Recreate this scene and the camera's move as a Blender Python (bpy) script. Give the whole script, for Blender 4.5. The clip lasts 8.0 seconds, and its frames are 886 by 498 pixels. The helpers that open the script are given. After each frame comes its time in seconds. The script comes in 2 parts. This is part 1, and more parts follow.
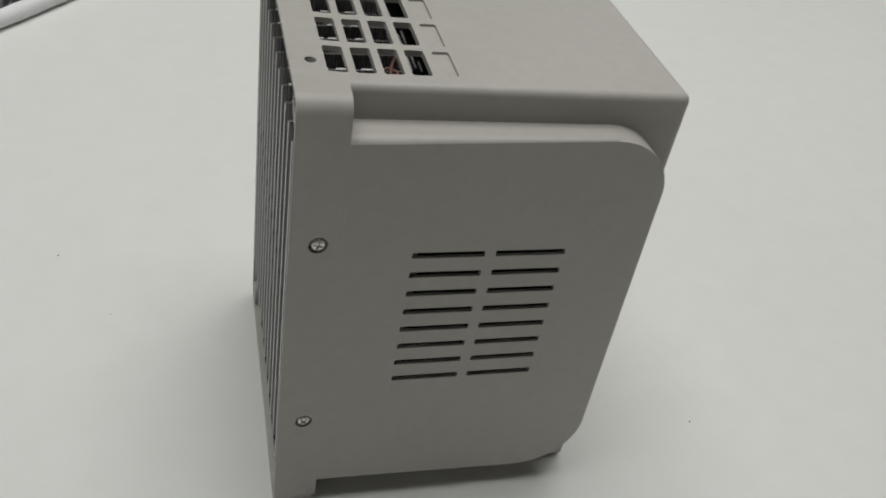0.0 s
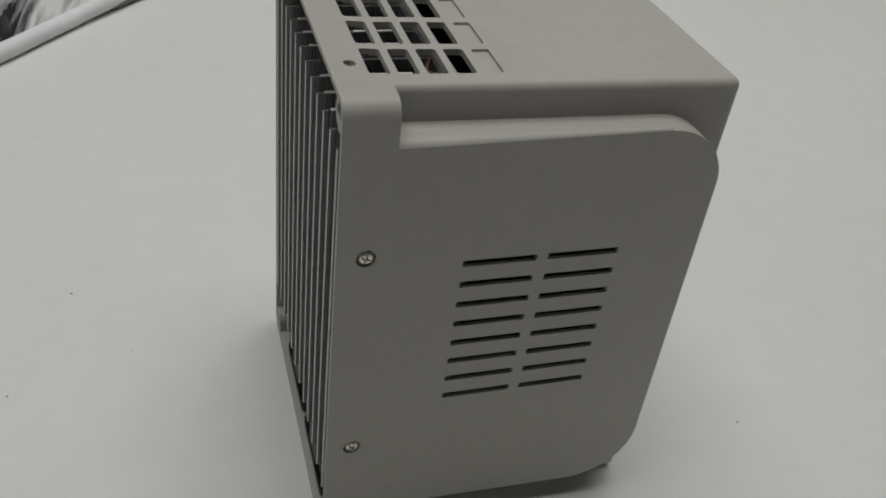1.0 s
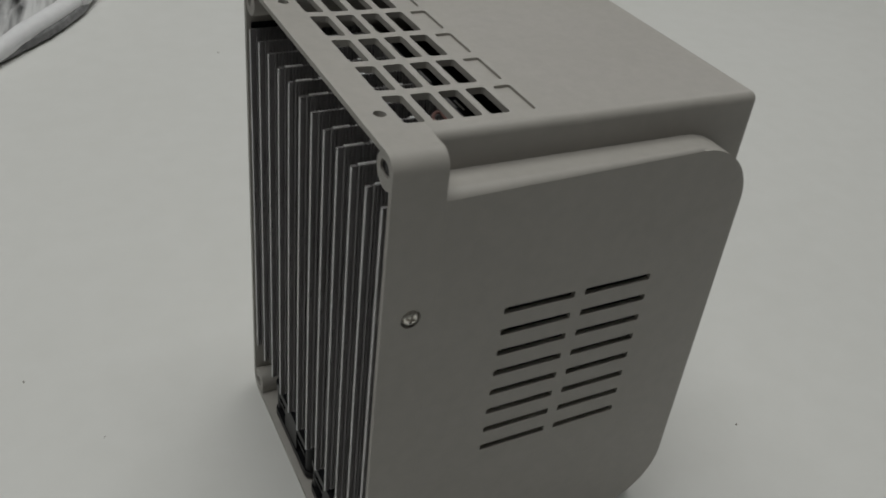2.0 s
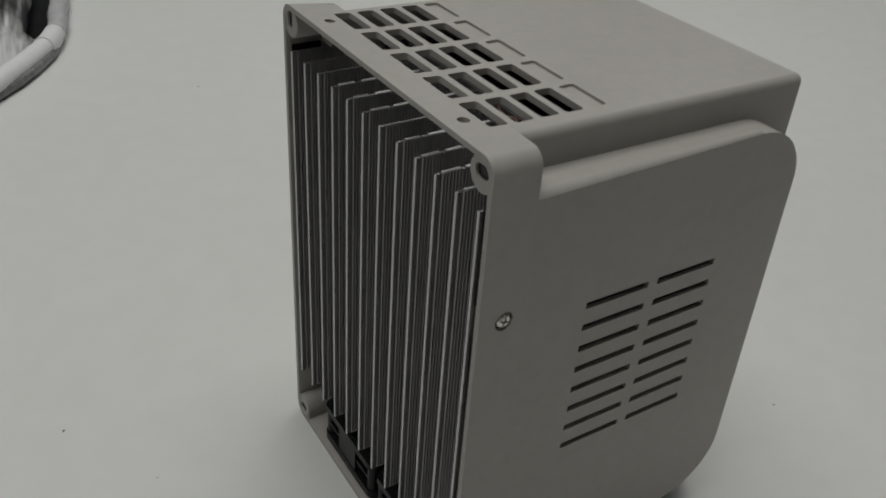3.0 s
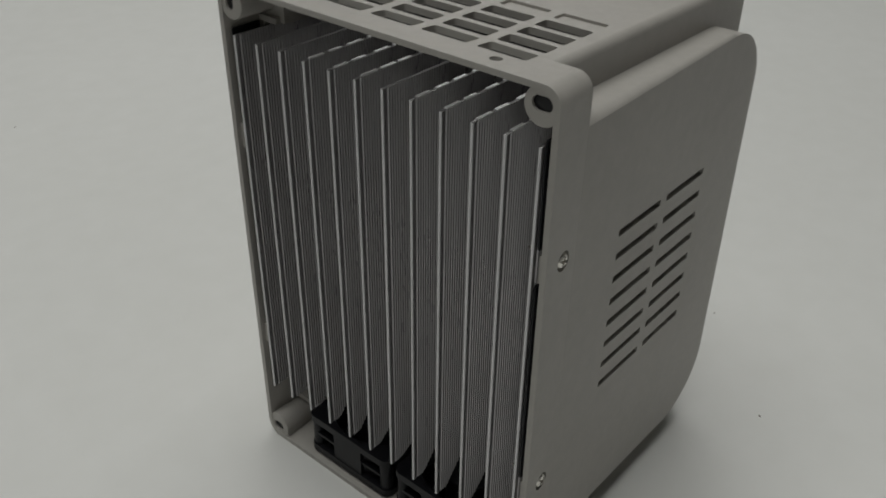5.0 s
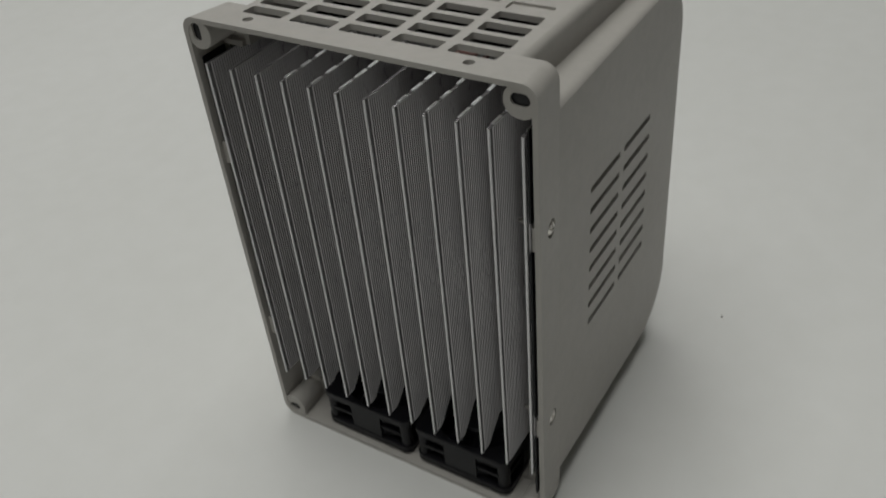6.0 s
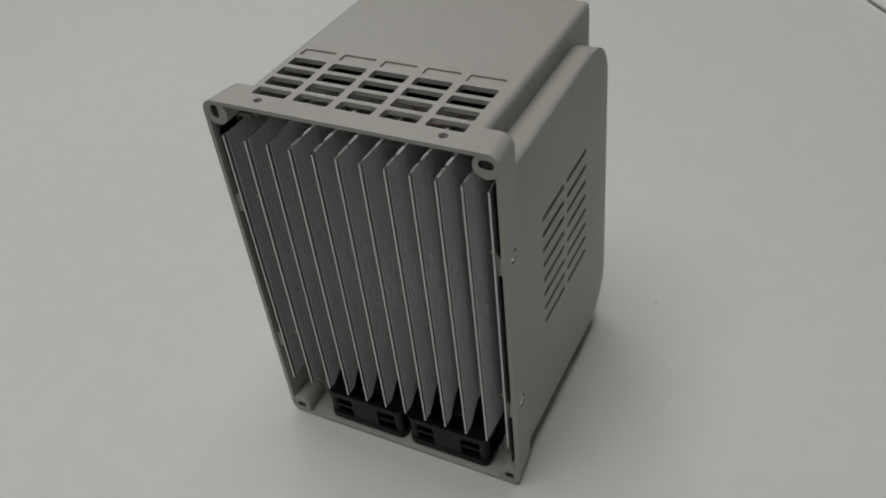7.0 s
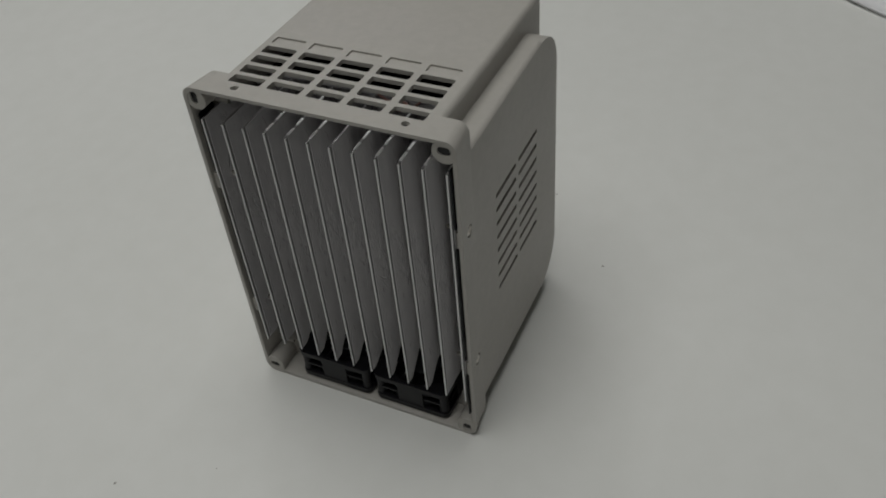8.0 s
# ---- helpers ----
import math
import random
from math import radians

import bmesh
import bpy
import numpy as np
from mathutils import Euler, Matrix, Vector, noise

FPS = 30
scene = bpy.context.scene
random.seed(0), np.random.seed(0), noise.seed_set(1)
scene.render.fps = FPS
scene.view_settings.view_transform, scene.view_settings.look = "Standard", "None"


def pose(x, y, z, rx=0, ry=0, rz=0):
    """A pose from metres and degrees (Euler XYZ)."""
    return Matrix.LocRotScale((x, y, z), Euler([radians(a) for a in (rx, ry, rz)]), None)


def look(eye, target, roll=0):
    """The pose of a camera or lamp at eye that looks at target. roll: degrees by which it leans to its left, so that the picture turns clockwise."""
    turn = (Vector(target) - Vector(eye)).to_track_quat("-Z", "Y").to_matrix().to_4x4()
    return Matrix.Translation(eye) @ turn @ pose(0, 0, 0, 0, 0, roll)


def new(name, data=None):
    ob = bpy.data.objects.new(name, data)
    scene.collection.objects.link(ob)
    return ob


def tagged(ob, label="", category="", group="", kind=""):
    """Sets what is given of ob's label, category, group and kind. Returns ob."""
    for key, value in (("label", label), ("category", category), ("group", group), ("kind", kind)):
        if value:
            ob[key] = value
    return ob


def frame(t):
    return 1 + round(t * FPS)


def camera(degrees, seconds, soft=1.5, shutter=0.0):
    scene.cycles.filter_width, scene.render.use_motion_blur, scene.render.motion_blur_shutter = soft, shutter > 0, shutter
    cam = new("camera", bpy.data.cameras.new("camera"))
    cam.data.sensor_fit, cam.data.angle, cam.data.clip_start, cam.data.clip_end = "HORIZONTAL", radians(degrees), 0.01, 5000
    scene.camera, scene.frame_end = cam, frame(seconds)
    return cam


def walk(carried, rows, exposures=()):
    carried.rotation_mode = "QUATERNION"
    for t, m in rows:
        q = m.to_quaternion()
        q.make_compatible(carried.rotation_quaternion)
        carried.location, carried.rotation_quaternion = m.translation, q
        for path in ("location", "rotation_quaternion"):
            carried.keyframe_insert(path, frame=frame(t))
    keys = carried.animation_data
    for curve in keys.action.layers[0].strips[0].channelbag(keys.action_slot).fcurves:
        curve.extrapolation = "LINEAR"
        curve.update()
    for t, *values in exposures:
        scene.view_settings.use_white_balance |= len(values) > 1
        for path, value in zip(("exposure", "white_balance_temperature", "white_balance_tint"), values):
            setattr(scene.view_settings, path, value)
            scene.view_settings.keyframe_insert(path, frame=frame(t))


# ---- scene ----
# All lengths below the camera are written in millimetres and scaled by MM.
MM = 0.001

# ---- camera ----
cam = camera(52.4, 8.0, soft=1.75, shutter=0.5)
PATH = [
    (0, (-0.0391, -0.3813, 0.4293), (0.0408, -0.1601, 0.2429), 11.06),
    (0.5, (-0.0487, -0.3709, 0.4144), (0.0325, -0.1477, 0.2311), 9.33),
    (0.8, (-0.0580, -0.3682, 0.4157), (0.0254, -0.1453, 0.2333), 8.66),
    (1, (-0.0616, -0.3643, 0.4091), (0.0237, -0.1399, 0.2292), 7.93),
    (1.2, (-0.0688, -0.3616, 0.4084), (0.0208, -0.1375, 0.2302), 7.74),
    (2.3, (-0.1313, -0.3085, 0.4002), (0.0002, -0.0999, 0.2293), 6.25),
    (2.5, (-0.1440, -0.3113, 0.3993), (-0.0097, -0.1030, 0.2302), 5.62),
    (2.7, (-0.1509, -0.3075, 0.3981), (-0.0144, -0.0991, 0.2310), 5.13),
    (3, (-0.1597, -0.2971, 0.3945), (-0.0204, -0.0893, 0.2289), 4.15),
    (3.5, (-0.1681, -0.2776, 0.3745), (-0.0107, -0.0829, 0.2092), 3.49),
    (4, (-0.2097, -0.2575, 0.3727), (-0.0301, -0.0769, 0.2142), 3.52),
    (4.3, (-0.2203, -0.2445, 0.3740), (-0.0349, -0.0646, 0.2216), 3.19),
    (4.5, (-0.2200, -0.2403, 0.3710), (-0.0304, -0.0635, 0.2200), 2.81),
    (4.7, (-0.2228, -0.2368, 0.3616), (-0.0325, -0.0658, 0.2050), 2.24),
    (5.8, (-0.2479, -0.2164, 0.4002), (-0.0477, -0.0753, 0.2269), -4.59),
    (6, (-0.2580, -0.2169, 0.4079), (-0.0623, -0.0822, 0.2247), -5.72),
    (6.2, (-0.2684, -0.2150, 0.4194), (-0.0730, -0.0853, 0.2324), -6.33),
    (6.5, (-0.2826, -0.2230, 0.4422), (-0.0856, -0.0990, 0.2531), -6.64),
    (7, (-0.3130, -0.2362, 0.4922), (-0.1148, -0.1189, 0.3000), -6.98),
    (7.5, (-0.3356, -0.2525, 0.5243), (-0.1455, -0.1439, 0.3192), -6.32),
    (8, (-0.3383, -0.2531, 0.5334), (-0.1444, -0.1504, 0.3288), -5.41),
]
EXPOSURES = [(0.0, 0.17), (0.5, 0.19), (0.8, 0.17), (1.0, -0.15), (2.5, -0.37), (4.5, -0.32), (6.0, -0.19), (8.0, -0.43)]
walk(cam, [(t, look(eye, target, roll)) for t, eye, target, roll in PATH], EXPOSURES)

# ---- light ----
world = bpy.data.worlds.new("world")
scene.world = world
world.use_nodes = True
world.node_tree.nodes["Background"].inputs["Color"].default_value = (0.95, 1.0, 1.0, 1)
world.node_tree.nodes["Background"].inputs["Strength"].default_value = 0.02


def area_light(name, eye, target, wide, high, watts, colour, spread):
    data = bpy.data.lights.new(name, "AREA")
    data.shape, data.size, data.size_y, data.energy, data.color = "RECTANGLE", wide, high, watts, colour
    data.spread = radians(spread)
    ob = new(name, data)
    ob.matrix_world = look(eye, target)
    return ob


# a wide, soft ceiling light above the table, and two unseen fill lamps added high by the east and north walls
area_light("ceiling_light", (-0.1, 0.4, 3.75), (-0.1, 0.4, 0.0), 3.2, 2.4, 61.5, (0.985, 0.995, 0.965), 135)
area_light("fill_light", (3.9, 2.4, 3.0), (0.05, 0.0, 0.23), 1.5, 1.2, 8.0, (1.0, 0.99, 0.97), 100)
area_light("fill_light", (1.75, 3.9, 2.35), (0.05, 0.0, 0.23), 2.5, 1.0, 4.5, (1.0, 0.99, 0.97), 100)


# ---- materials ----
def material(name, colour, rough=0.5, metal=0.0, spec=0.5):
    mat = bpy.data.materials.new(name)
    mat.use_nodes = True
    bsdf = mat.node_tree.nodes["Principled BSDF"]
    bsdf.inputs["Base Color"].default_value = (*colour, 1)
    bsdf.inputs["Roughness"].default_value = rough
    bsdf.inputs["Metallic"].default_value = metal
    bsdf.inputs["Specular IOR Level"].default_value = spec
    return mat, mat.node_tree, bsdf


def mottle(tree, bsdf, scales, tones, socket="Base Color", stretch=(1, 1, 1), detail=3.0):
    """Two sizes of noise, mixed, between two tones of one socket."""
    coord = tree.nodes.new("ShaderNodeTexCoord")
    mapping = tree.nodes.new("ShaderNodeMapping")
    mapping.inputs["Scale"].default_value = stretch
    tree.links.new(coord.outputs["Object"], mapping.inputs["Vector"])
    fac = []
    for scale in scales:
        node = tree.nodes.new("ShaderNodeTexNoise")
        node.inputs["Scale"].default_value, node.inputs["Detail"].default_value = scale, detail
        tree.links.new(mapping.outputs["Vector"], node.inputs["Vector"])
        fac.append(node.outputs["Fac"])
    mix = tree.nodes.new("ShaderNodeMath")
    mix.operation = "MULTIPLY_ADD"
    tree.links.new(fac[0], mix.inputs[0])
    mix.inputs[1].default_value = 0.5
    half = tree.nodes.new("ShaderNodeMath")
    half.operation = "MULTIPLY"
    tree.links.new(fac[-1], half.inputs[0])
    half.inputs[1].default_value = 0.5
    tree.links.new(half.outputs[0], mix.inputs[2])
    ramp = tree.nodes.new("ShaderNodeMapRange")
    ramp.inputs["From Min"].default_value, ramp.inputs["From Max"].default_value = 0.3, 0.7
    tree.links.new(mix.outputs[0], ramp.inputs["Value"])
    if socket == "Base Color":
        col = tree.nodes.new("ShaderNodeMix")
        col.data_type = "RGBA"
        col.inputs[6].default_value, col.inputs[7].default_value = (*tones[0], 1), (*tones[1], 1)
        tree.links.new(ramp.outputs[0], col.inputs[0])
        tree.links.new(col.outputs[2], bsdf.inputs["Base Color"])
    else:
        ramp.inputs["To Min"].default_value, ramp.inputs["To Max"].default_value = tones
        tree.links.new(ramp.outputs[0], bsdf.inputs[socket])
    return mapping


def grain(tree, bsdf, scale, strength, distance=0.0003, stretch=(1, 1, 1)):
    coord = tree.nodes.new("ShaderNodeTexCoord")
    mapping = tree.nodes.new("ShaderNodeMapping")
    mapping.inputs["Scale"].default_value = stretch
    tex = tree.nodes.new("ShaderNodeTexNoise")
    tex.inputs["Scale"].default_value, tex.inputs["Detail"].default_value = scale, 3.0
    bump = tree.nodes.new("ShaderNodeBump")
    bump.inputs["Strength"].default_value, bump.inputs["Distance"].default_value = strength, distance
    tree.links.new(coord.outputs["Object"], mapping.inputs["Vector"])
    tree.links.new(mapping.outputs["Vector"], tex.inputs["Vector"])
    tree.links.new(tex.outputs["Fac"], bump.inputs["Height"])
    tree.links.new(bump.outputs["Normal"], bsdf.inputs["Normal"])


PLASTIC, tree, bsdf = material("grey_moulded_plastic", (0.4, 0.38, 0.354), 0.45)
mottle(tree, bsdf, (9.0, 160.0), ((0.380, 0.363, 0.336), (0.430, 0.410, 0.380)))
mottle(tree, bsdf, (14.0, 400.0), (0.38, 0.55), "Roughness")
grain(tree, bsdf, 1100.0, 0.35, 0.00012)

TABLE, tree, bsdf = material("white_laminate", (0.7, 0.7, 0.68), 0.6, 0.0, 0.3)
mottle(tree, bsdf, (2.2, 40.0), ((0.685, 0.685, 0.66), (0.725, 0.725, 0.705)))
mottle(tree, bsdf, (5.0, 90.0), (0.55, 0.7), "Roughness")
grain(tree, bsdf, 420.0, 0.12, 0.0002)

ALLOY, tree, bsdf = material("extruded_aluminium", (0.39, 0.38, 0.39), 0.32, 0.72)
mottle(tree, bsdf, (12.0, 70.0), ((0.34, 0.329, 0.338), (0.44, 0.427, 0.437)), stretch=(6, 6, 0.6))
mottle(tree, bsdf, (20.0, 240.0), (0.24, 0.4), "Roughness", stretch=(8, 8, 0.5))

# lighter copy of the alloy: painted light on the fins' front edges
LIT_EDGE, tree, bsdf = material("lit_edge_aluminium", (0.74, 0.735, 0.745), 0.5, 0.35)
mottle(tree, bsdf, (60.0, 700.0), (0.4, 0.65), "Roughness")

# near-white alloy that paints the dashes of vent light on the fin tops
VENT_LIGHT, tree, bsdf = material("vent_light_dashes", (0.88, 0.88, 0.88), 0.5, 0.35)
mottle(tree, bsdf, (80.0, 900.0), ((0.82, 0.82, 0.82), (0.94, 0.94, 0.94)))
mottle(tree, bsdf, (90.0, 700.0), (0.42, 0.55), "Roughness")

# fan plastic, and the black pieces that stand in for shade
BLACK, tree, bsdf = material("black_plastic_and_shade", (0.012, 0.012, 0.014), 0.36, 0.0, 0.25)
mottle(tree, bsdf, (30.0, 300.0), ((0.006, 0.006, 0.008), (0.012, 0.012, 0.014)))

STEEL, tree, bsdf = material("nickel_steel", (0.78, 0.75, 0.7), 0.32, 0.85)
mottle(tree, bsdf, (150.0, 900.0), (0.2, 0.42), "Roughness")

FOAM, tree, bsdf = material("white_foam", (0.78, 0.78, 0.79), 0.6)
mottle(tree, bsdf, (12.0, 140.0), ((0.72, 0.72, 0.74), (0.82, 0.82, 0.83)))
grain(tree, bsdf, 160.0, 0.3, 0.0008)

LIMB, tree, bsdf = material("grey_foam", (0.5, 0.5, 0.51), 0.5)
mottle(tree, bsdf, (10.0, 120.0), ((0.42, 0.42, 0.43), (0.58, 0.58, 0.59)))

FOLD, tree, bsdf = material("folded_grey_film", (0.2, 0.2, 0.205), 0.35)
mottle(tree, bsdf, (22.0, 120.0), ((0.05, 0.05, 0.052), (0.28, 0.28, 0.285)))

LABEL, tree, bsdf = material("white_print", (0.7, 0.7, 0.69), 0.6)

WIRE, tree, bsdf = material("red_brown_wire", (0.2, 0.1, 0.09), 0.45)
mottle(tree, bsdf, (60.0, 400.0), ((0.16, 0.085, 0.075), (0.22, 0.115, 0.1)))

DUST, tree, bsdf = material("dark_crumb", (0.12, 0.1, 0.085), 0.9)
mottle(tree, bsdf, (300.0, 2000.0), ((0.16, 0.14, 0.12), (0.30, 0.27, 0.24)))

PAINT, tree, bsdf = material("plain_wall_paint", (0.36, 0.36, 0.35), 0.8)
mottle(tree, bsdf, (1.5, 30.0), ((0.34, 0.34, 0.33), (0.38, 0.38, 0.37)))

SCREED, tree, bsdf = material("grey_floor", (0.3, 0.3, 0.29), 0.6)
mottle(tree, bsdf, (1.2, 25.0), ((0.26, 0.26, 0.25), (0.34, 0.34, 0.33)))


# ---- mesh helpers ----
def finish(bm, name, mat, angle=32):
    mesh = bpy.data.meshes.new(name)
    bmesh.ops.recalc_face_normals(bm, faces=bm.faces)
    bm.to_mesh(mesh)
    bm.free()
    mesh.materials.append(mat)
    mesh.shade_smooth()
    mesh.set_sharp_from_angle(angle=radians(angle))
    return mesh


def part(name, bm, mat, parent, label="", angle=32):
    ob = new(name, finish(bm, name, mat, angle) if isinstance(bm, bmesh.types.BMesh) else bm)
    ob.parent = parent
    if label:
        tagged(ob, label)
    return ob


def rounded(a0, b0, a1, b1, r, n=5):
    """A rectangle with rounded corners; r is one radius or four, from the corner a0, b0 counterclockwise."""
    rr = (r,) * 4 if isinstance(r, (int, float)) else r
    pts = []
    for k, (a, b, sa, sb) in enumerate(((a0, b0, 1, 1), (a1, b0, -1, 1), (a1, b1, -1, -1), (a0, b1, 1, -1))):
        q = rr[k]
        for i in range(n + 1):
            w = radians(180 + 90 * k + 90 * i / n)
            pts.append((a + sa * q + q * math.cos(w), b + sb * q + q * math.sin(w)))
    return pts


def circle(a, b, r, n=20, stretch_a=0.0, stretch_b=0.0):
    """A circle, drawn out to a slot by stretch_a or stretch_b."""
    pts = []
    for i in range(n):
        w = 2 * math.pi * (i + 0.5) / n
        c, s = math.cos(w), math.sin(w)
        pts.append((a + r * c + math.copysign(stretch_a, c), b + r * s + math.copysign(stretch_b, s)))
    return pts


def prism(bm, outline, lo, hi, axis, soft_lo=0.0, soft_hi=0.0, steps=3):
    """Extrudes an outline along an axis, from lo to hi, with its end edges rounded by soft_lo and soft_hi. Millimetres."""
    order = {"x": lambda a, b, c: (c, a, b), "y": lambda a, b, c: (a, c, b), "z": lambda a, b, c: (a, b, c)}[axis]
    rings = [[bm.verts.new(Vector(order(a, b, c)) * MM) for a, b in outline] for c in (lo, hi)]
    n = len(outline)
    ends = [bm.faces.new(ring) for ring in rings]
    for i in range(n):
        bm.faces.new((rings[0][i], rings[0][(i + 1) % n], rings[1][(i + 1) % n], rings[1][i]))
    for face, soft in zip(ends, (soft_lo, soft_hi)):
        if soft:
            bmesh.ops.bevel(bm, geom=list(face.edges), offset=soft * MM, segments=steps, profile=0.5, affect="EDGES", clamp_overlap=True)
    return bm


def pillow(a0, b0, a1, b1, r, lo, hi, soft, n=6, steps=4):
    """A rounded bar along x whose far end is rounded by soft."""
    bm = bmesh.new()
    stations = [(lo, 0.0)] + [(hi - soft + soft * math.sin(radians(90 * i / steps)), soft - soft * math.cos(radians(90 * i / steps))) for i in range(steps + 1)]
    loops = [[bm.verts.new(Vector((x, a, b)) * MM) for a, b in rounded(a0 + q, b0 + q, a1 - q, b1 - q, max(r - q, 0.4), n)] for x, q in stations]
    m = len(loops[0])
    for a, b in zip(loops, loops[1:]):
        for i in range(m):
            bm.faces.new((a[i], a[(i + 1) % m], b[(i + 1) % m], b[i]))
    bm.faces.new(loops[0])
    bm.faces.new(loops[-1])
    return bm


def flare(bm):
    """Widens the rear frame towards its open back, as its moulding draft does."""
    for v in bm.verts:
        k = 1 - v.co.x / (LIP * MM)
        v.co.y += (2.4 if v.co.y > 0 else -1.9) * k * MM
        v.co.z += (1.4 if v.co.z > 0.12 else -1.24) * k * MM
    return bm


def slope_front(bm):
    """Lets the top of the housing fall slightly towards the front."""
    for v in bm.verts:
        if v.co.z > 0.12:
            v.co.z -= max(0.0, v.co.x - 0.012) * 2.9 / 160
    return bm


def shape(*args, **more):
    return prism(bmesh.new(), *args, **more)


def box(bm, x0, y0, z0, x1, y1, z1):
    return prism(bm, [(x0, y0), (x1, y0), (x1, y1), (x0, y1)], z0, z1, "z")


def ring(bm, outer, inner, lo, hi, axis="z"):
    """A flat ring between two outlines of the same number of points."""
    order = {"x": lambda a, b, c: (c, a, b), "y": lambda a, b, c: (a, c, b), "z": lambda a, b, c: (a, b, c)}[axis]
    loops = [[bm.verts.new(Vector(order(a, b, c)) * MM) for a, b in pts] for pts, c in ((outer, lo), (outer, hi), (inner, hi), (inner, lo))]
    n = len(outer)
    for k in range(4):
        for i in range(n):
            bm.faces.new((loops[k][i], loops[k][(i + 1) % n], loops[(k + 1) % 4][(i + 1) % n], loops[(k + 1) % 4][i]))
    return bm


def carve(bm, steps):
    """The solid bm with further solids joined to it ("UNION") or cut from it ("DIFFERENCE"), one after another."""
    made = []

    def stand_in(some):
        mesh = bpy.data.meshes.new("solid")
        bmesh.ops.recalc_face_normals(some, faces=some.faces)
        some.to_mesh(mesh)
        some.free()
        made.append(new("solid", mesh))
        return made[-1]

    base = stand_in(bm)
    for how, other in steps:
        mod = base.modifiers.new("cut", "BOOLEAN")
        mod.operation, mod.solver, mod.object = how, "EXACT", stand_in(other)
    graph = bpy.context.evaluated_depsgraph_get()
    result = bmesh.new()
    done = base.evaluated_get(graph)
    result.from_mesh(done.to_mesh())
    done.to_mesh_clear()
    for ob in made:
        mesh = ob.data
        bpy.data.objects.remove(ob)
        bpy.data.meshes.remove(mesh)
    bmesh.ops.dissolve_degenerate(result, dist=1e-6, edges=result.edges)
    return result


# ---- room and table ----
def room():
    bm = box(bmesh.new(), -3000, -3000, -800, 4000, 4000, -750)
    tagged(part("floor", bm, SCREED, None), "plain grey floor of the room", "floor", kind="structure")
    bm = box(bmesh.new(), -3000, -3000, 3800, 4000, 4000, 3850)
    tagged(part("ceiling", bm, PAINT, None), "plain grey painted ceiling", "ceiling", kind="structure")
    for name, b in (("wall_north", (-3000, 3950, 4000, 4000)), ("wall_south", (-3000, -3000, 4000, -2950)),
                    ("wall_west", (-3000, -2950, -2950, 3950)), ("wall_east", (3950, -2950, 4000, 3950))):
        bm = box(bmesh.new(), b[0], b[1], -750, b[2], b[3], 3800)
        tagged(part(name, bm, PAINT, None), "plain grey painted wall", "wall", kind="structure")


def table():
    root = tagged(new("table"), "large white laminate worktable, bare and clean", "table")
    root.location.z = -0.7513
    top = part("tabletop", shape(rounded(-1000, -900, 1900, 1900, 25), 722, 750, "z", 2, 2), TABLE, root)
    for x in (-940, 1840):
        for y in (-840, 1840):
            part("leg", shape(rounded(x - 25, y - 25, x + 25, y + 25, 5, 3), 0, 722, "z"), STEEL, root)
    return top


room()
table()

# ---- the inverter drive ----
TOP, HALF, LIP = 254.3, 85.5, 21.5
drive = tagged(new("inverter_drive"), "grey plastic motor inverter with finned heat sink, on white table", "inverter drive")
VENT_Y = [54.2 - 26.4 * k for k in range(5)]
VENT_X = [14.5 + 11.7 * k for k in range(4)]
SCREWS = (184.5, 69.6)


def even_shading(ob):
    """Keeps the large flat faces flat and lets the rounded edges alone bend the normals."""
    mod = ob.modifiers.new("even_shading", "WEIGHTED_NORMAL")
    mod.keep_sharp, mod.weight = True, 90
    return ob


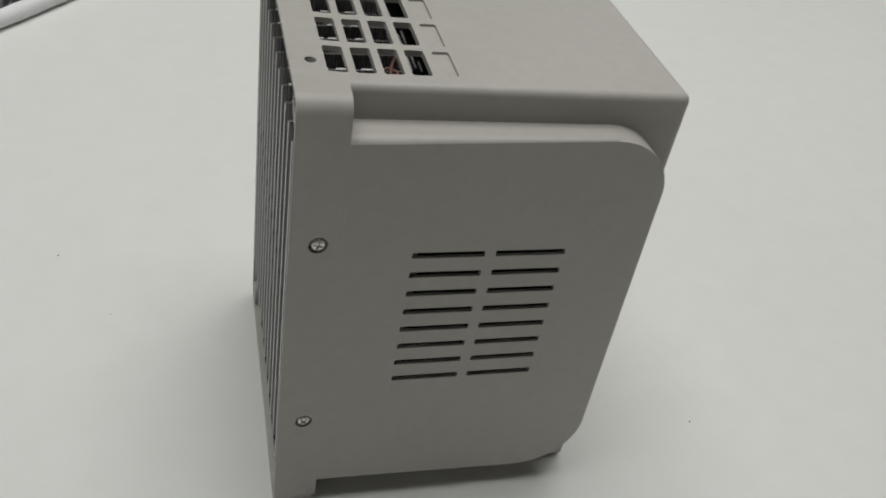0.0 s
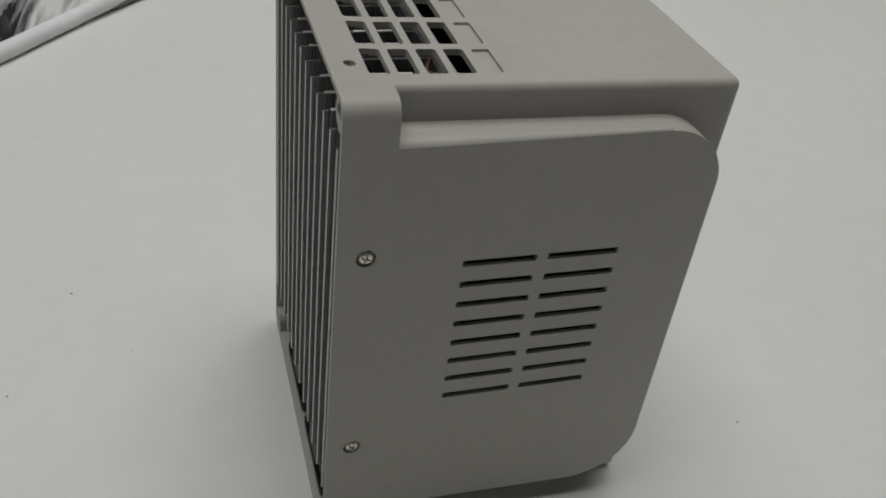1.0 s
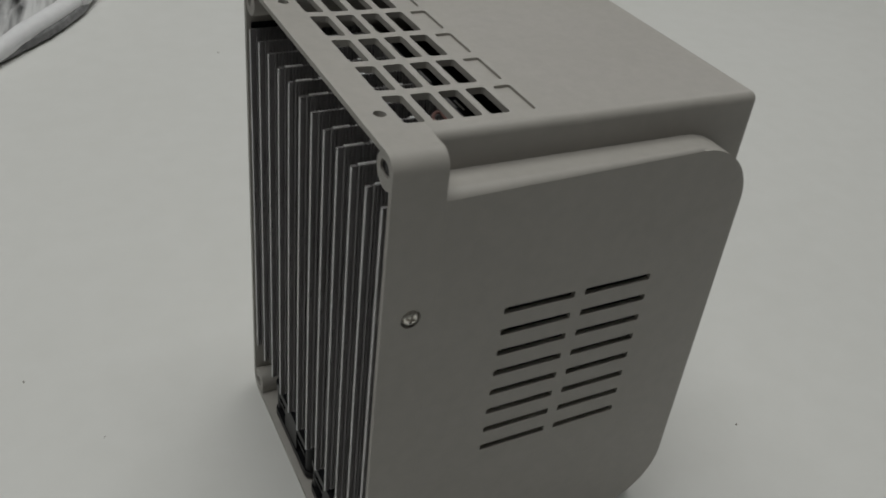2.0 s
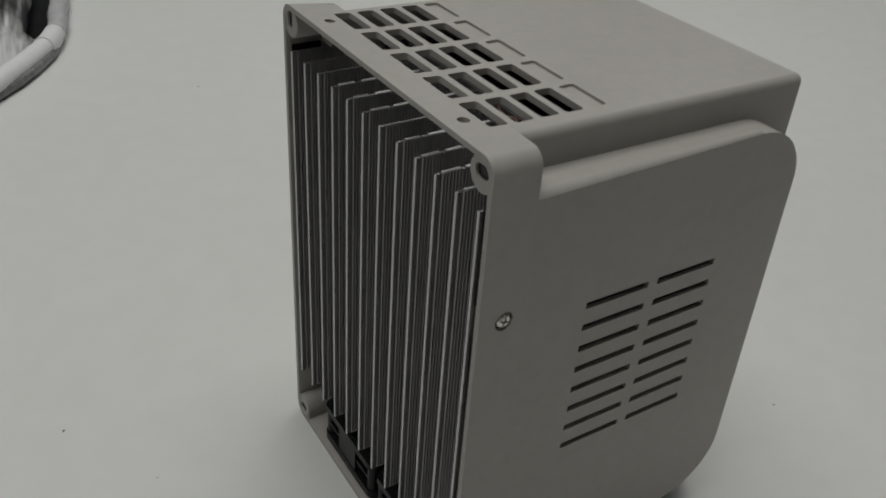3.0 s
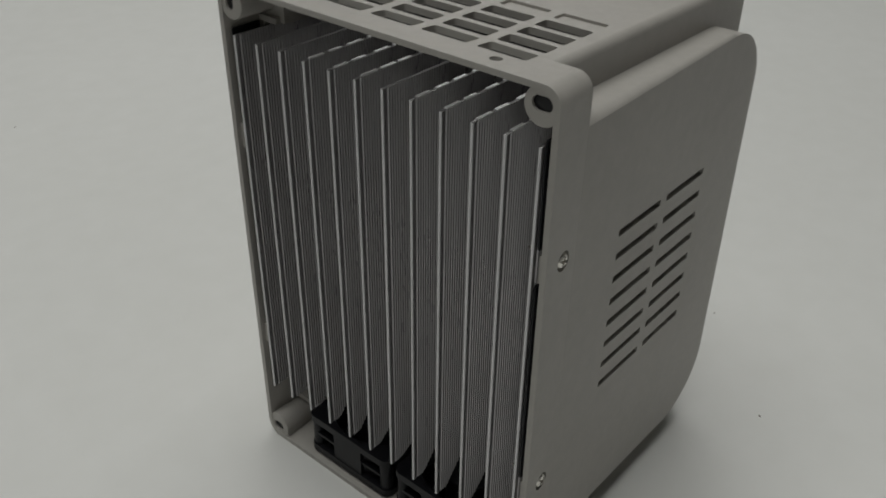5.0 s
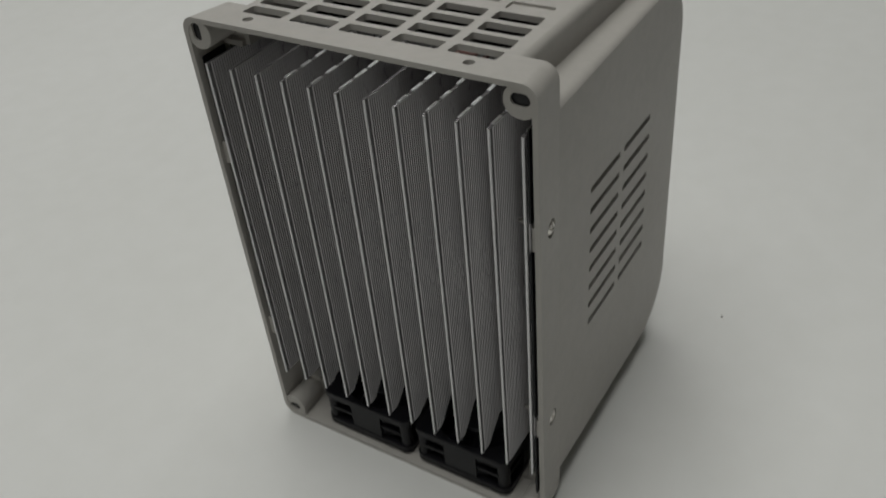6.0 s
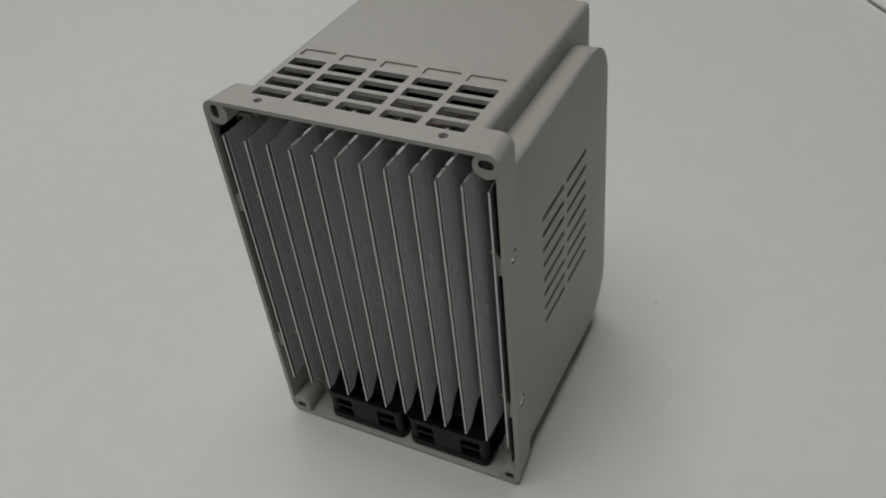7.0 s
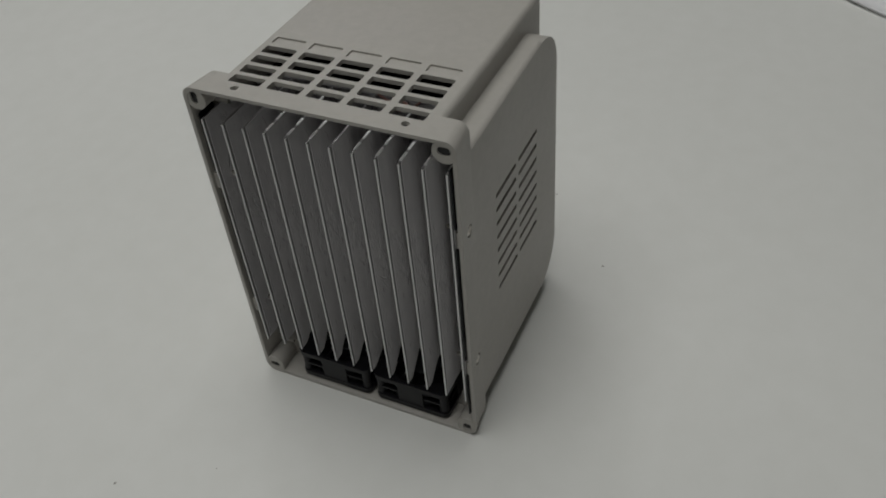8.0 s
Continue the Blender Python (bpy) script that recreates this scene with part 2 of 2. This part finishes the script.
def housing():
    bm = flare(shape(rounded(-HALF, 0, HALF, TOP, (9, 9, 7, 7), 12), -0.9, LIP, "x", 0.7, 0.2, 2))
    trunk = slope_front(pillow(-71.5, 1, 71.5, TOP + 0.1, 3.8, 12, 174.5, 3.8, 10, 7))
    frame_space = flare(shape(rounded(-HALF + 2.6, 2.8, HALF - 2.6, TOP - 2.4, 6.4, 6), -2, LIP - 3, "x"))
    trunk_space = slope_front(shape(rounded(-68.7, 4, 68.7, TOP - 2.7, 2, 3), 8, 169.6, "x"))
    ear_space = shape([(10 if x < 20 else x, z) for x, z in ear_outline(2.2)], -82.4, 82.4, "y")
    bosses = bmesh.new()
    for y in (-80, 80):
        for z in (6.3, 248.9):
            up = 1 if z > 100 else -1
            prism(bosses, circle(y, z + (-1.0 if up > 0 else 0.9), 7.4, 28), -0.55, 20, "x", 0.4, 0, 2)
    shell_limit = shape(rounded(-HALF - 0.6, -0.5, HALF + 0.8, TOP + 0.4, 9, 7), -1.5, LIP - 0.3, "x")
    bosses = carve(bosses, [("INTERSECT", shell_limit)])
    # the lower bosses stand on webs
    webs = [box(bmesh.new(), -0.2, 73.1 * side, 1.0, 19.6, 84.5 * side, 5.0) for side in (-1, 1)]
    tabs = bmesh.new()
    for y0, y1 in ((-85.5, -82.6), (82.6, 85.5)):
        for z in SCREWS:
            box(tabs, 1.2, y0, z - 6, 19.5, y1, z + 6)
    cuts = bmesh.new()
    for x in VENT_X:
        for y in VENT_Y:
            prism(cuts, rounded(x - 0.6, y - 10.9, x + 7.9, y + 10.8, 1.3, 3), TOP - 8, TOP + 2, "z")
    for y in VENT_Y:
        prism(cuts, rounded(61.3, y - 10.6, 68.9, y + 10.6, 1.1, 3), TOP - 2.1, TOP + 2, "z")
    for y in (56.0, -54.2):
        prism(cuts, circle(7.9, y, 2.5, 18), TOP - 2.2, TOP + 2, "z")
    prism(cuts, circle(-80, 248.8, 2.8, 20, 1.4), -2, 17, "x")
    prism(cuts, circle(80.6, 248.8, 2.5, 20, 0, 1.9), -2, 17, "x")
    for y in (-90, 83.9):
        for z in SCREWS:
            prism(cuts, circle(11.7, z, 4.3, 28), y, y + 6.1, "y")
    prism(cuts, rounded(-83, 3.2, -77, 9.2, 1.6, 4), -2, 17, "x")
    prism(cuts, circle(80, 6.2, 2.7, 20, 1.0), -2, 17, "x")
    bm = carve(bm, [("UNION", trunk), ("DIFFERENCE", frame_space), ("DIFFERENCE", trunk_space), ("DIFFERENCE", ear_space),
                    ("UNION", bosses), ("UNION", webs[0]), ("UNION", webs[1]), ("UNION", tabs), ("DIFFERENCE", cuts)])
    return even_shading(part("housing", bm, PLASTIC, drive, angle=14))


def ear_outline(inset):
    """The side panel's outline in x and z: large front corners, slightly leaning front edge."""
    x0, z0, z1 = 16.0 - inset, 16.3 + inset, 237.0 - inset
    pts = [(x0, z0)]
    r = 34 - inset
    for i in range(13):
        w = radians(-90 + 88 * i / 12)
        pts.append((169.6 - inset - r + r * math.cos(w), z0 + r + r * math.sin(w)))
    r = 29 - inset
    for i in range(13):
        w = radians(-1 + 91 * i / 12)
        pts.append((166.8 - inset - r + r * math.cos(w), z1 - r + r * math.sin(w)))
    pts.append((x0, z1 + 1.6))
    return pts


def side_panel(side):
    near, far = (71.3, 85.45)
    outer = shape(ear_outline(0), side * near, side * far, "y", 0, 3.7, 7)
    space = shape(ear_outline(2.6), side * (near - 4), side * (far - 2.3), "y")
    slots = bmesh.new()
    for k in range(8):
        z = 176.6 - 11.43 * k
        for x0, x1 in ((54.2, 88.2), (93.4, 127.3)):
            prism(slots, rounded(x0, z - 2.0, x1, z + 1.5, 0.5, 2), side * (far - 4), side * 90, "y")
    bm = carve(outer, [("DIFFERENCE", space), ("DIFFERENCE", slots)])
    panel = even_shading(part("side_panel", bm, PLASTIC, drive))
    # a fine moulded bead where the panel meets the rear frame
    part("moulded_bead", shape(circle(21.6, side * (far - 0.67), 0.8, 24), 24, 234, "z"), PLASTIC, panel)
    return panel


FAN_Y = (28.0, -34.6)
FIN_Y = [79.4 - 14.56 * k for k in range(12)]


def fin_mesh(seed, bright, lift):
    """One extruded fin with fine upright ribs on both faces; a bright one gets pale raised dashes for vent light along
    its top.
    Behind its front edge its foot is cut away by lift, to clear the fan below."""
    rng = random.Random(seed)
    side = [(-1.2, 0.35), (-0.8, 0.66), (0.9, 0.66)]
    x = 1.3
    while x < 53:
        side += [(x, 0.22), (x + 0.4, 0.22), (x + 0.8, 0.85), (x + 1.35, 0.85)]
        x += 1.5
    side.append((55.4, 0.6))
    outline = [(x, y) for x, y in side] + [(x, -y) for x, y in reversed(side)]
    top = 233.7 + rng.uniform(-0.3, 0.3)
    bm = shape(outline, 36.2 + rng.uniform(-0.4, 0.4), top, "z")
    for v in bm.verts:
        if v.co.z < 0.1:
            v.co.z += lift * MM * min(1.0, max(0.0, (v.co.x / MM - 6.0) / 12.0))
    if bright:
        # pale raised dashes imitate light that falls through the vents
        for x in (2.6, 13.4, 25.0, 36.6):
            x += rng.uniform(-0.9, 0.9)
            box(bm, x, -0.8, top + 0.02, x + rng.uniform(6.6, 8.4), 0.8, top + 0.5)
    mesh = finish(bm, "fin", ALLOY, 20)
    mesh.materials.append(LIT_EDGE)
    mesh.materials.append(VENT_LIGHT)
    for face in mesh.polygons:
        dash = face.center.z > (top + 0.015) * MM
        face.material_index = 2 if dash else int(face.center.x < -0.0002)
    return mesh


def heat_sink():
    bm = shape(rounded(55, -82, 58, 82, 1, 2), 36.2, 234.2, "z")
    sink = part("heat_sink", bm, ALLOY, drive, "extruded aluminium heat sink with twelve upright ribbed fins")
    dull = (0, 1, 2, 6)
    for k, y in enumerate(FIN_Y):
        over = min(abs(y - mid) for mid in FAN_Y)
        lift = 15.0 * math.sqrt(max(0.0, 1 - (over / 29.5) ** 2))
        fin = part("fin", fin_mesh(k, k not in dull, lift), ALLOY, sink)
        fin.location.y = y * MM
    return sink


def screw_mesh():
    """A pan-head cross-recess screw along y, its head towards -y, its seat at the origin."""
    profile = [(0, -1.9), (1.5, -1.8), (2.5, -1.5), (3.1, -0.9), (3.3, -0.2), (3.3, 0.4), (1.9, 0.4), (1.7, 10.0), (1.1, 12.8), (0.5, 14.2), (0, 14.4)]
    bm = bmesh.new()
    n = 24
    loops = [[bm.verts.new(Vector((r * math.cos(2 * math.pi * i / n), y, r * math.sin(2 * math.pi * i / n))) * MM) for i in range(n)] if r else
             [bm.verts.new(Vector((0, y, 0)) * MM)] for r, y in profile]
    for a, b in zip(loops, loops[1:]):
        for i in range(n):
            j = (i + 1) % n
            face = [a[i % len(a)], a[j % len(a)], b[j % len(b)], b[i % len(b)]]
            bm.faces.new(list(dict.fromkeys(face)))
    cross = bmesh.new()
    w, l = 0.5, 2.1
    prism(cross, [(w, w), (w, l), (-w, l), (-w, w), (-l, w), (-l, -w), (-w, -w), (-w, -l), (w, -l), (w, -w), (l, -w), (l, w)], -4, -0.1, "y")
    bm = carve(bm, [("DIFFERENCE", cross)])
    return finish(bm, "screw", STEEL, 30)


def screws():
    mesh = screw_mesh()
    for side in (-1, 1):
        for k, z in enumerate(SCREWS):
            ob = part("screw", mesh, STEEL, drive, "small nickel cross-head screw")
            ob.matrix_basis = pose(11.7 * MM, side * 85.0 * MM, z * MM, 0, 0, 0 if side < 0 else 180) @ pose(0, 0, 0, 0, 17 + 31 * k, 0)


def blade_mesh():
    bm = bmesh.new()
    rows = []
    for i in range(6):
        r = 14 + 12.6 * i / 5
        lean = radians(8 * i)
        rows.append([bm.verts.new(Vector((r * math.cos(lean + s), r * math.sin(lean + s), z)) * MM) for s, z in
                     ((0.0, 6), (0.25, 12), (0.55, 19), (0.58, 18.2), (0.29, 11), (0.03, 5.2))])
    for a, b in zip(rows, rows[1:]):
        for i in range(6):
            bm.faces.new((a[i], a[(i + 1) % 6], b[(i + 1) % 6], b[i]))
    bm.faces.new(rows[0])
    bm.faces.new(rows[-1])
    return finish(bm, "blade", BLACK)


BLADE = blade_mesh()


def cooling_fan(y_mid):
    """A square axial fan lying flat under the fins: two flanges, round barrel, corner posts."""
    bm = bmesh.new()
    square, hole = rounded(-29.5, -29.5, 29.5, 29.5, 5, 7), circle(0, 0, 27.2, 32)
    hole = hole[16:] + hole[:16]
    for lo, hi in ((0, 4.2), (20.8, 25)):
        ring(bm, square, hole, lo, hi)
    inner = rounded(-28.4, -28.4, 28.4, 28.4, 5, 7)
    ring(bm, inner, hole, 11.6, 13.2)
    ring(bm, circle(0, 0, 28.9, 32), circle(0, 0, 27.3, 32), 4, 21)
    for a in (-1, 1):
        for b in (-1, 1):
            prism(bm, circle(25 * a, 25 * b, 3.6, 14), 4, 21, "z")
        # flat webs in the middle of each side
        box(bm, 27.5 * a - 1.6, -10, 4, 27.5 * a + 1.6, 10, 21)
        box(bm, -10, 27.5 * a - 1.6, 4, 10, 27.5 * a + 1.6, 21)
    # a black disc, added to close the barrel below the rotor and keep it dark
    prism(bm, circle(0, 0, 27.25, 32), 0.8, 2.4, "z")
    fan = part("cooling_fan", bm, BLACK, drive, "black plastic axial cooling fan")
    fan.location = Vector((31.8, y_mid, 3.2)) * MM
    hub = bmesh.new()
    prism(hub, circle(0, 0, 14.5, 32), 3, 23.2, "z", 0, 1.5, 3)
    rotor = part("rotor", hub, BLACK, fan)
    for k in range(7):
        blade = new("blade", BLADE)
        blade.parent = rotor
        blade.rotation_euler.z = 2 * math.pi * k / 7


def inner_cover():
    bm = shape(rounded(58.6, -66, 160, 66, 2, 2), 226, 228, "z")
    part("inner_cover", bm, BLACK, drive, "black plastic cover inside the housing")


def inner_label():
    """A small white label of short printed bars on the inner cover."""
    for k, (x, y0, y1) in enumerate(((61.5, -12, 3), (64.0, -9, 5), (66.4, -12, -2), (61.5, 14, 26), (64.0, 16, 30))):
        part("label_bar", shape(rounded(x, y0, x + 1.1, y1, 0.3, 2), 228.02, 228.12, "z"), LABEL, drive, "white printed bar on the inner cover" if not k else "")


def slot_shade_sheet(side):
    # a black sheet added behind the slots to darken them like shade
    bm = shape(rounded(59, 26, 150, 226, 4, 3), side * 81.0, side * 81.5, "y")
    part("slot_shade_sheet", bm, BLACK, drive, "black sheet standing in for shade behind the slots")


def hole_shade_plugs():
    """Black plugs in the four corner boss holes, standing in for their shade."""
    for y, z, wide, high in ((-80, 248.8, 4.1, 2.7), (80.6, 248.8, 2.4, 4.3), (-80, 6.2, 2.9, 2.9), (80, 6.2, 3.6, 2.6)):
        bm = shape(rounded(y - wide, z - high, y + wide, z + high, min(wide, high) - 0.1, 5), 0.4, 16.5, "x", 0.3)
        part("hole_shade_plug", bm, BLACK, drive, "black plug standing in for shade in a corner boss hole")


def wall_shade_strip(side):
    """Thin black strips inside the rear frame: painted shade beside the outermost fin."""
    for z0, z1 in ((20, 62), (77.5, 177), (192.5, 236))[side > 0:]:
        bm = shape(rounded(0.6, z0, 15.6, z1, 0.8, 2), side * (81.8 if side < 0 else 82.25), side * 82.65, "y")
        part("wall_shade_strip", bm, BLACK, drive, "black strip standing in for shade inside the rear frame")


housing()
wall_shade_strip(-1)
wall_shade_strip(1)
hole_shade_plugs()
slot_shade_sheet(-1)
slot_shade_sheet(1)
side_panel(-1)
side_panel(1)
heat_sink()
screws()
for mid in FAN_Y:
    cooling_fan(mid)
inner_cover()
inner_label()


# ---- things on the table ----
def crumb(x, y, size, seed):
    rng = random.Random(seed)
    bm = bmesh.new()
    bmesh.ops.create_icosphere(bm, subdivisions=2, radius=size * MM)
    for v in bm.verts:
        v.co *= rng.uniform(0.7, 1.2)
        v.co.z = max(v.co.z * 0.6, -0.3 * size * MM)
    ob = part("crumb", bm, DUST, None, angle=60)
    ob.location = Vector((x, y, 0.3 * size - 1.3)) * MM
    tagged(ob, "tiny dark crumb lying on the white table", "crumb", "crumbs on the table")


for k, (x, y, size) in enumerate(((-130, 134, 0.75), (271.5, -53.4, 0.7), (195.2, -120, 0.8), (103, 577, 0.8), (-93, 73, 0.4), (-162, 45.4, 0.6))):
    crumb(x, y, size, k)


def tube(bm, pts, radius, n=14, wobble=0.0, seed=0, slim=0):
    """A bent tube through points, of a slightly uneven radius; slim rings at its start are a sixth thinner."""
    rng = random.Random(seed)
    loops = []
    for i, p in enumerate(pts):
        p = Vector(p)
        ahead = (Vector(pts[min(i + 1, len(pts) - 1)]) - Vector(pts[max(i - 1, 0)])).normalized()
        side = ahead.cross(Vector((0, 0, 1))).normalized()
        up = side.cross(ahead)
        r = radius * (1 + rng.uniform(-wobble, wobble)) * (1 - 0.17 * min(1.0, max(0.0, (slim - i) / 12)))
        loops.append([bm.verts.new((p + r * (math.cos(w) * side + math.sin(w) * up)) * MM) for w in (2 * math.pi * k / n for k in range(n))])
    for a, b in zip(loops, loops[1:]):
        for k in range(n):
            bm.faces.new((a[k], a[(k + 1) % n], b[(k + 1) % n], b[k]))
    bm.faces.new(loops[0])
    bm.faces.new(loops[-1])
    return bm


def smooth_line(pts, n=8):
    """A Catmull-Rom line through points."""
    out = []
    ends = [pts[0], *pts, pts[-1]]
    for a, b, c, d in zip(ends, ends[1:], ends[2:], ends[3:]):
        for i in range(n):
            t = i / n
            out.append(tuple(0.5 * (2 * q + (r - p) * t + (2 * p - 5 * q + 4 * r - s) * t * t + (3 * q - p - 3 * r + s) * t ** 3) for p, q, r, s in zip(a, b, c, d)))
    return out + [pts[-1]]


def sensor_wire():
    """A thin wire that lies in a loop on the fin tops behind the vents."""
    bends = [(54, -40, 236.5), (47, -37, 235.6), (43, -30, 235.4), (47, -24, 235.6), (51, -29, 236), (47, -34, 237), (50, -20, 235.6), (55, -10, 236)]
    part("sensor_wire", tube(bmesh.new(), smooth_line(bends), 0.75, 10), WIRE, drive, "thin red-brown sensor wire above the fins")


sensor_wire()


def streaked_film():
    """Glossy crinkled film, fold reflections painted in as long streaks, black to near white."""
    mat, tree, bsdf = material("crinkled_plastic_film", (0.3, 0.3, 0.31), 0.3)
    coord, ramp = tree.nodes.new("ShaderNodeTexCoord"), tree.nodes.new("ShaderNodeValToRGB")
    total = None
    for wide, long, weight in ((0.06, 0.2, 0.6), (0.007, 0.09, 0.4)):
        mapping, tex, scaled = tree.nodes.new("ShaderNodeMapping"), tree.nodes.new("ShaderNodeTexNoise"), tree.nodes.new("ShaderNodeMath")
        mapping.vector_type = "TEXTURE"
        mapping.inputs["Rotation"].default_value = (0, 0, radians(-10))
        mapping.inputs["Scale"].default_value = (wide, long, 0.1)
        tex.inputs["Scale"].default_value, tex.inputs["Detail"].default_value = 1.0, 2.0
        scaled.operation = "MULTIPLY"
        scaled.inputs[1].default_value = weight
        tree.links.new(coord.outputs["Object"], mapping.inputs["Vector"])
        tree.links.new(mapping.outputs["Vector"], tex.inputs["Vector"])
        tree.links.new(tex.outputs["Fac"], scaled.inputs[0])
        if total is None:
            total = scaled
        else:
            both = tree.nodes.new("ShaderNodeMath")
            tree.links.new(total.outputs[0], both.inputs[0])
            tree.links.new(scaled.outputs[0], both.inputs[1])
            total = both
    ramp.color_ramp.elements[0].position, ramp.color_ramp.elements[0].color = 0.44, (0.02, 0.02, 0.021, 1)
    ramp.color_ramp.elements[1].position, ramp.color_ramp.elements[1].color = 0.6, (0.66, 0.66, 0.66, 1)
    tree.links.new(total.outputs[0], ramp.inputs["Fac"])
    tree.links.new(ramp.outputs["Color"], bsdf.inputs["Base Color"])
    return mat


def packing_bag():
    """A crinkled plastic bag: a thick white roll along its mouth, a darker fold under it and a greyer limb past the bend."""
    root = tagged(new("packing_bag"), "crumpled grey plastic packing bag with thick white rolled edge", "plastic bag")
    root.location = Vector((-150, 700, -1.3)) * MM
    rim = [(-187, -377, 10), (-63, -231, 8.5), (-18, -175, 8.5), (12, -138, 9), (43, -102, 11.5), (68, -69, 14), (100, -28, 14), (123, 5, 13), (138, 29, 12), (148, 52, 11.5)]
    limb = [(145, 42, 9.5), (151, 60, 10), (159, 86, 11), (165, 117, 11.5), (178, 165, 11.5), (193, 250, 11), (205, 320, 11)]
    roll = smooth_line(rim)
    part("rolled_edge", tube(bmesh.new(), roll[:-13], 10.0, 18, 0.03, 3, 40), FOAM, root)
    part("corner_sleeve", tube(bmesh.new(), roll[-14:], 11.6, 18, 0.01, 9), FOAM, root, "pale sleeve over the bend")
    part("limb", tube(bmesh.new(), smooth_line(limb), 10.8, 16, 0.04, 5), LIMB, root, "greyer rolled limb past the bend")
    under = [(x + 5.6 * k, y - 6.0 * k, 6.2) for x, y, z, k in ((*p, min(1.0, i / 12, (len(roll) - 33 - i) / 14)) for i, p in enumerate(roll[32:-1]))]
    part("under_fold", tube(bmesh.new(), under, 5.9, 12, 0.05, 7), FOLD, root, "dark grey fold under the roll")
    line = roll[:-6] + smooth_line(limb)[6:]
    gap_sheet, sheet = bmesh.new(), bmesh.new()
    ny, grid, strip = 40, [], []
    for x0, y0, z0 in line:
        past = min(1.0, max(0.0, (y0 - 20) / 40))
        # a flat black sheet paints the shade in the gap beside the limb
        strip.append([gap_sheet.verts.new(Vector((x0 - 262 * v, y0 + 183 * v, 1.5)) * MM) for v in (0.0, 0.06, 0.16)])
        row = []
        for j in range(ny + 1):
            v = j / ny
            x, y = x0 - 1 - 28 * past - 262 * v, y0 + 1 + 19 * past + 183 * v
            across, along = 0.985 * x - 0.174 * y, 0.174 * x + 0.985 * y
            rise = 9 + 24 * (noise.noise(Vector((across * 0.02, along * 0.008, 1.0))) + 0.6) + 12 * noise.noise(Vector((across * 0.09, along * 0.02, 4.0)))
            z = 7.0 + (max(rise, 8.0) - 7.0) * min(1.0, 7 * v)
            row.append(sheet.verts.new(Vector((x, y, z)) * MM))
        grid.append(row)
    for rows, bm in ((grid, sheet), (strip, gap_sheet)):
        for a, b in zip(rows, rows[1:]):
            for j in range(len(a) - 1):
                bm.faces.new((a[j], b[j], b[j + 1], a[j + 1]))
    film = part("film", sheet, streaked_film(), root, angle=60)
    film.modifiers.new("thick", "SOLIDIFY").thickness = 0.0006
    inside = part("gap_shade", gap_sheet, BLACK, root, "black sheet standing in for shade inside the bag")
    inside.modifiers.new("thick", "SOLIDIFY").thickness = 0.0006


packing_bag()


def packing_sheet():
    """A loose pale foam sheet with a wavy edge, barely lifted from the table."""
    bm = bmesh.new()
    rows = []
    for i in range(41):
        u = i / 40
        row = []
        for j in range(13):
            v = j / 12
            x = 610 + 230 * u + v * 170 + 5 * math.sin(9 * u)
            y = -372 + 245 * u - v * 210 - 7 * math.sin(7.5 * u + 0.6)
            z = 2.6 + 1.6 * noise.noise(Vector((x * 0.012, y * 0.012, 0))) + 9 * v
            row.append(bm.verts.new(Vector((x, y, z)) * MM))
        rows.append(row)
    for a, b in zip(rows, rows[1:]):
        for j in range(12):
            bm.faces.new((a[j], a[j + 1], b[j + 1], b[j]))
    ob = part("packing_sheet", bm, FOAM, None, angle=60)
    solid = ob.modifiers.new("thick", "SOLIDIFY")
    solid.thickness, solid.offset = 0.0025, -1
    tagged(ob, "loose pale grey foam packing sheet with wavy edge", "foam sheet")


packing_sheet()
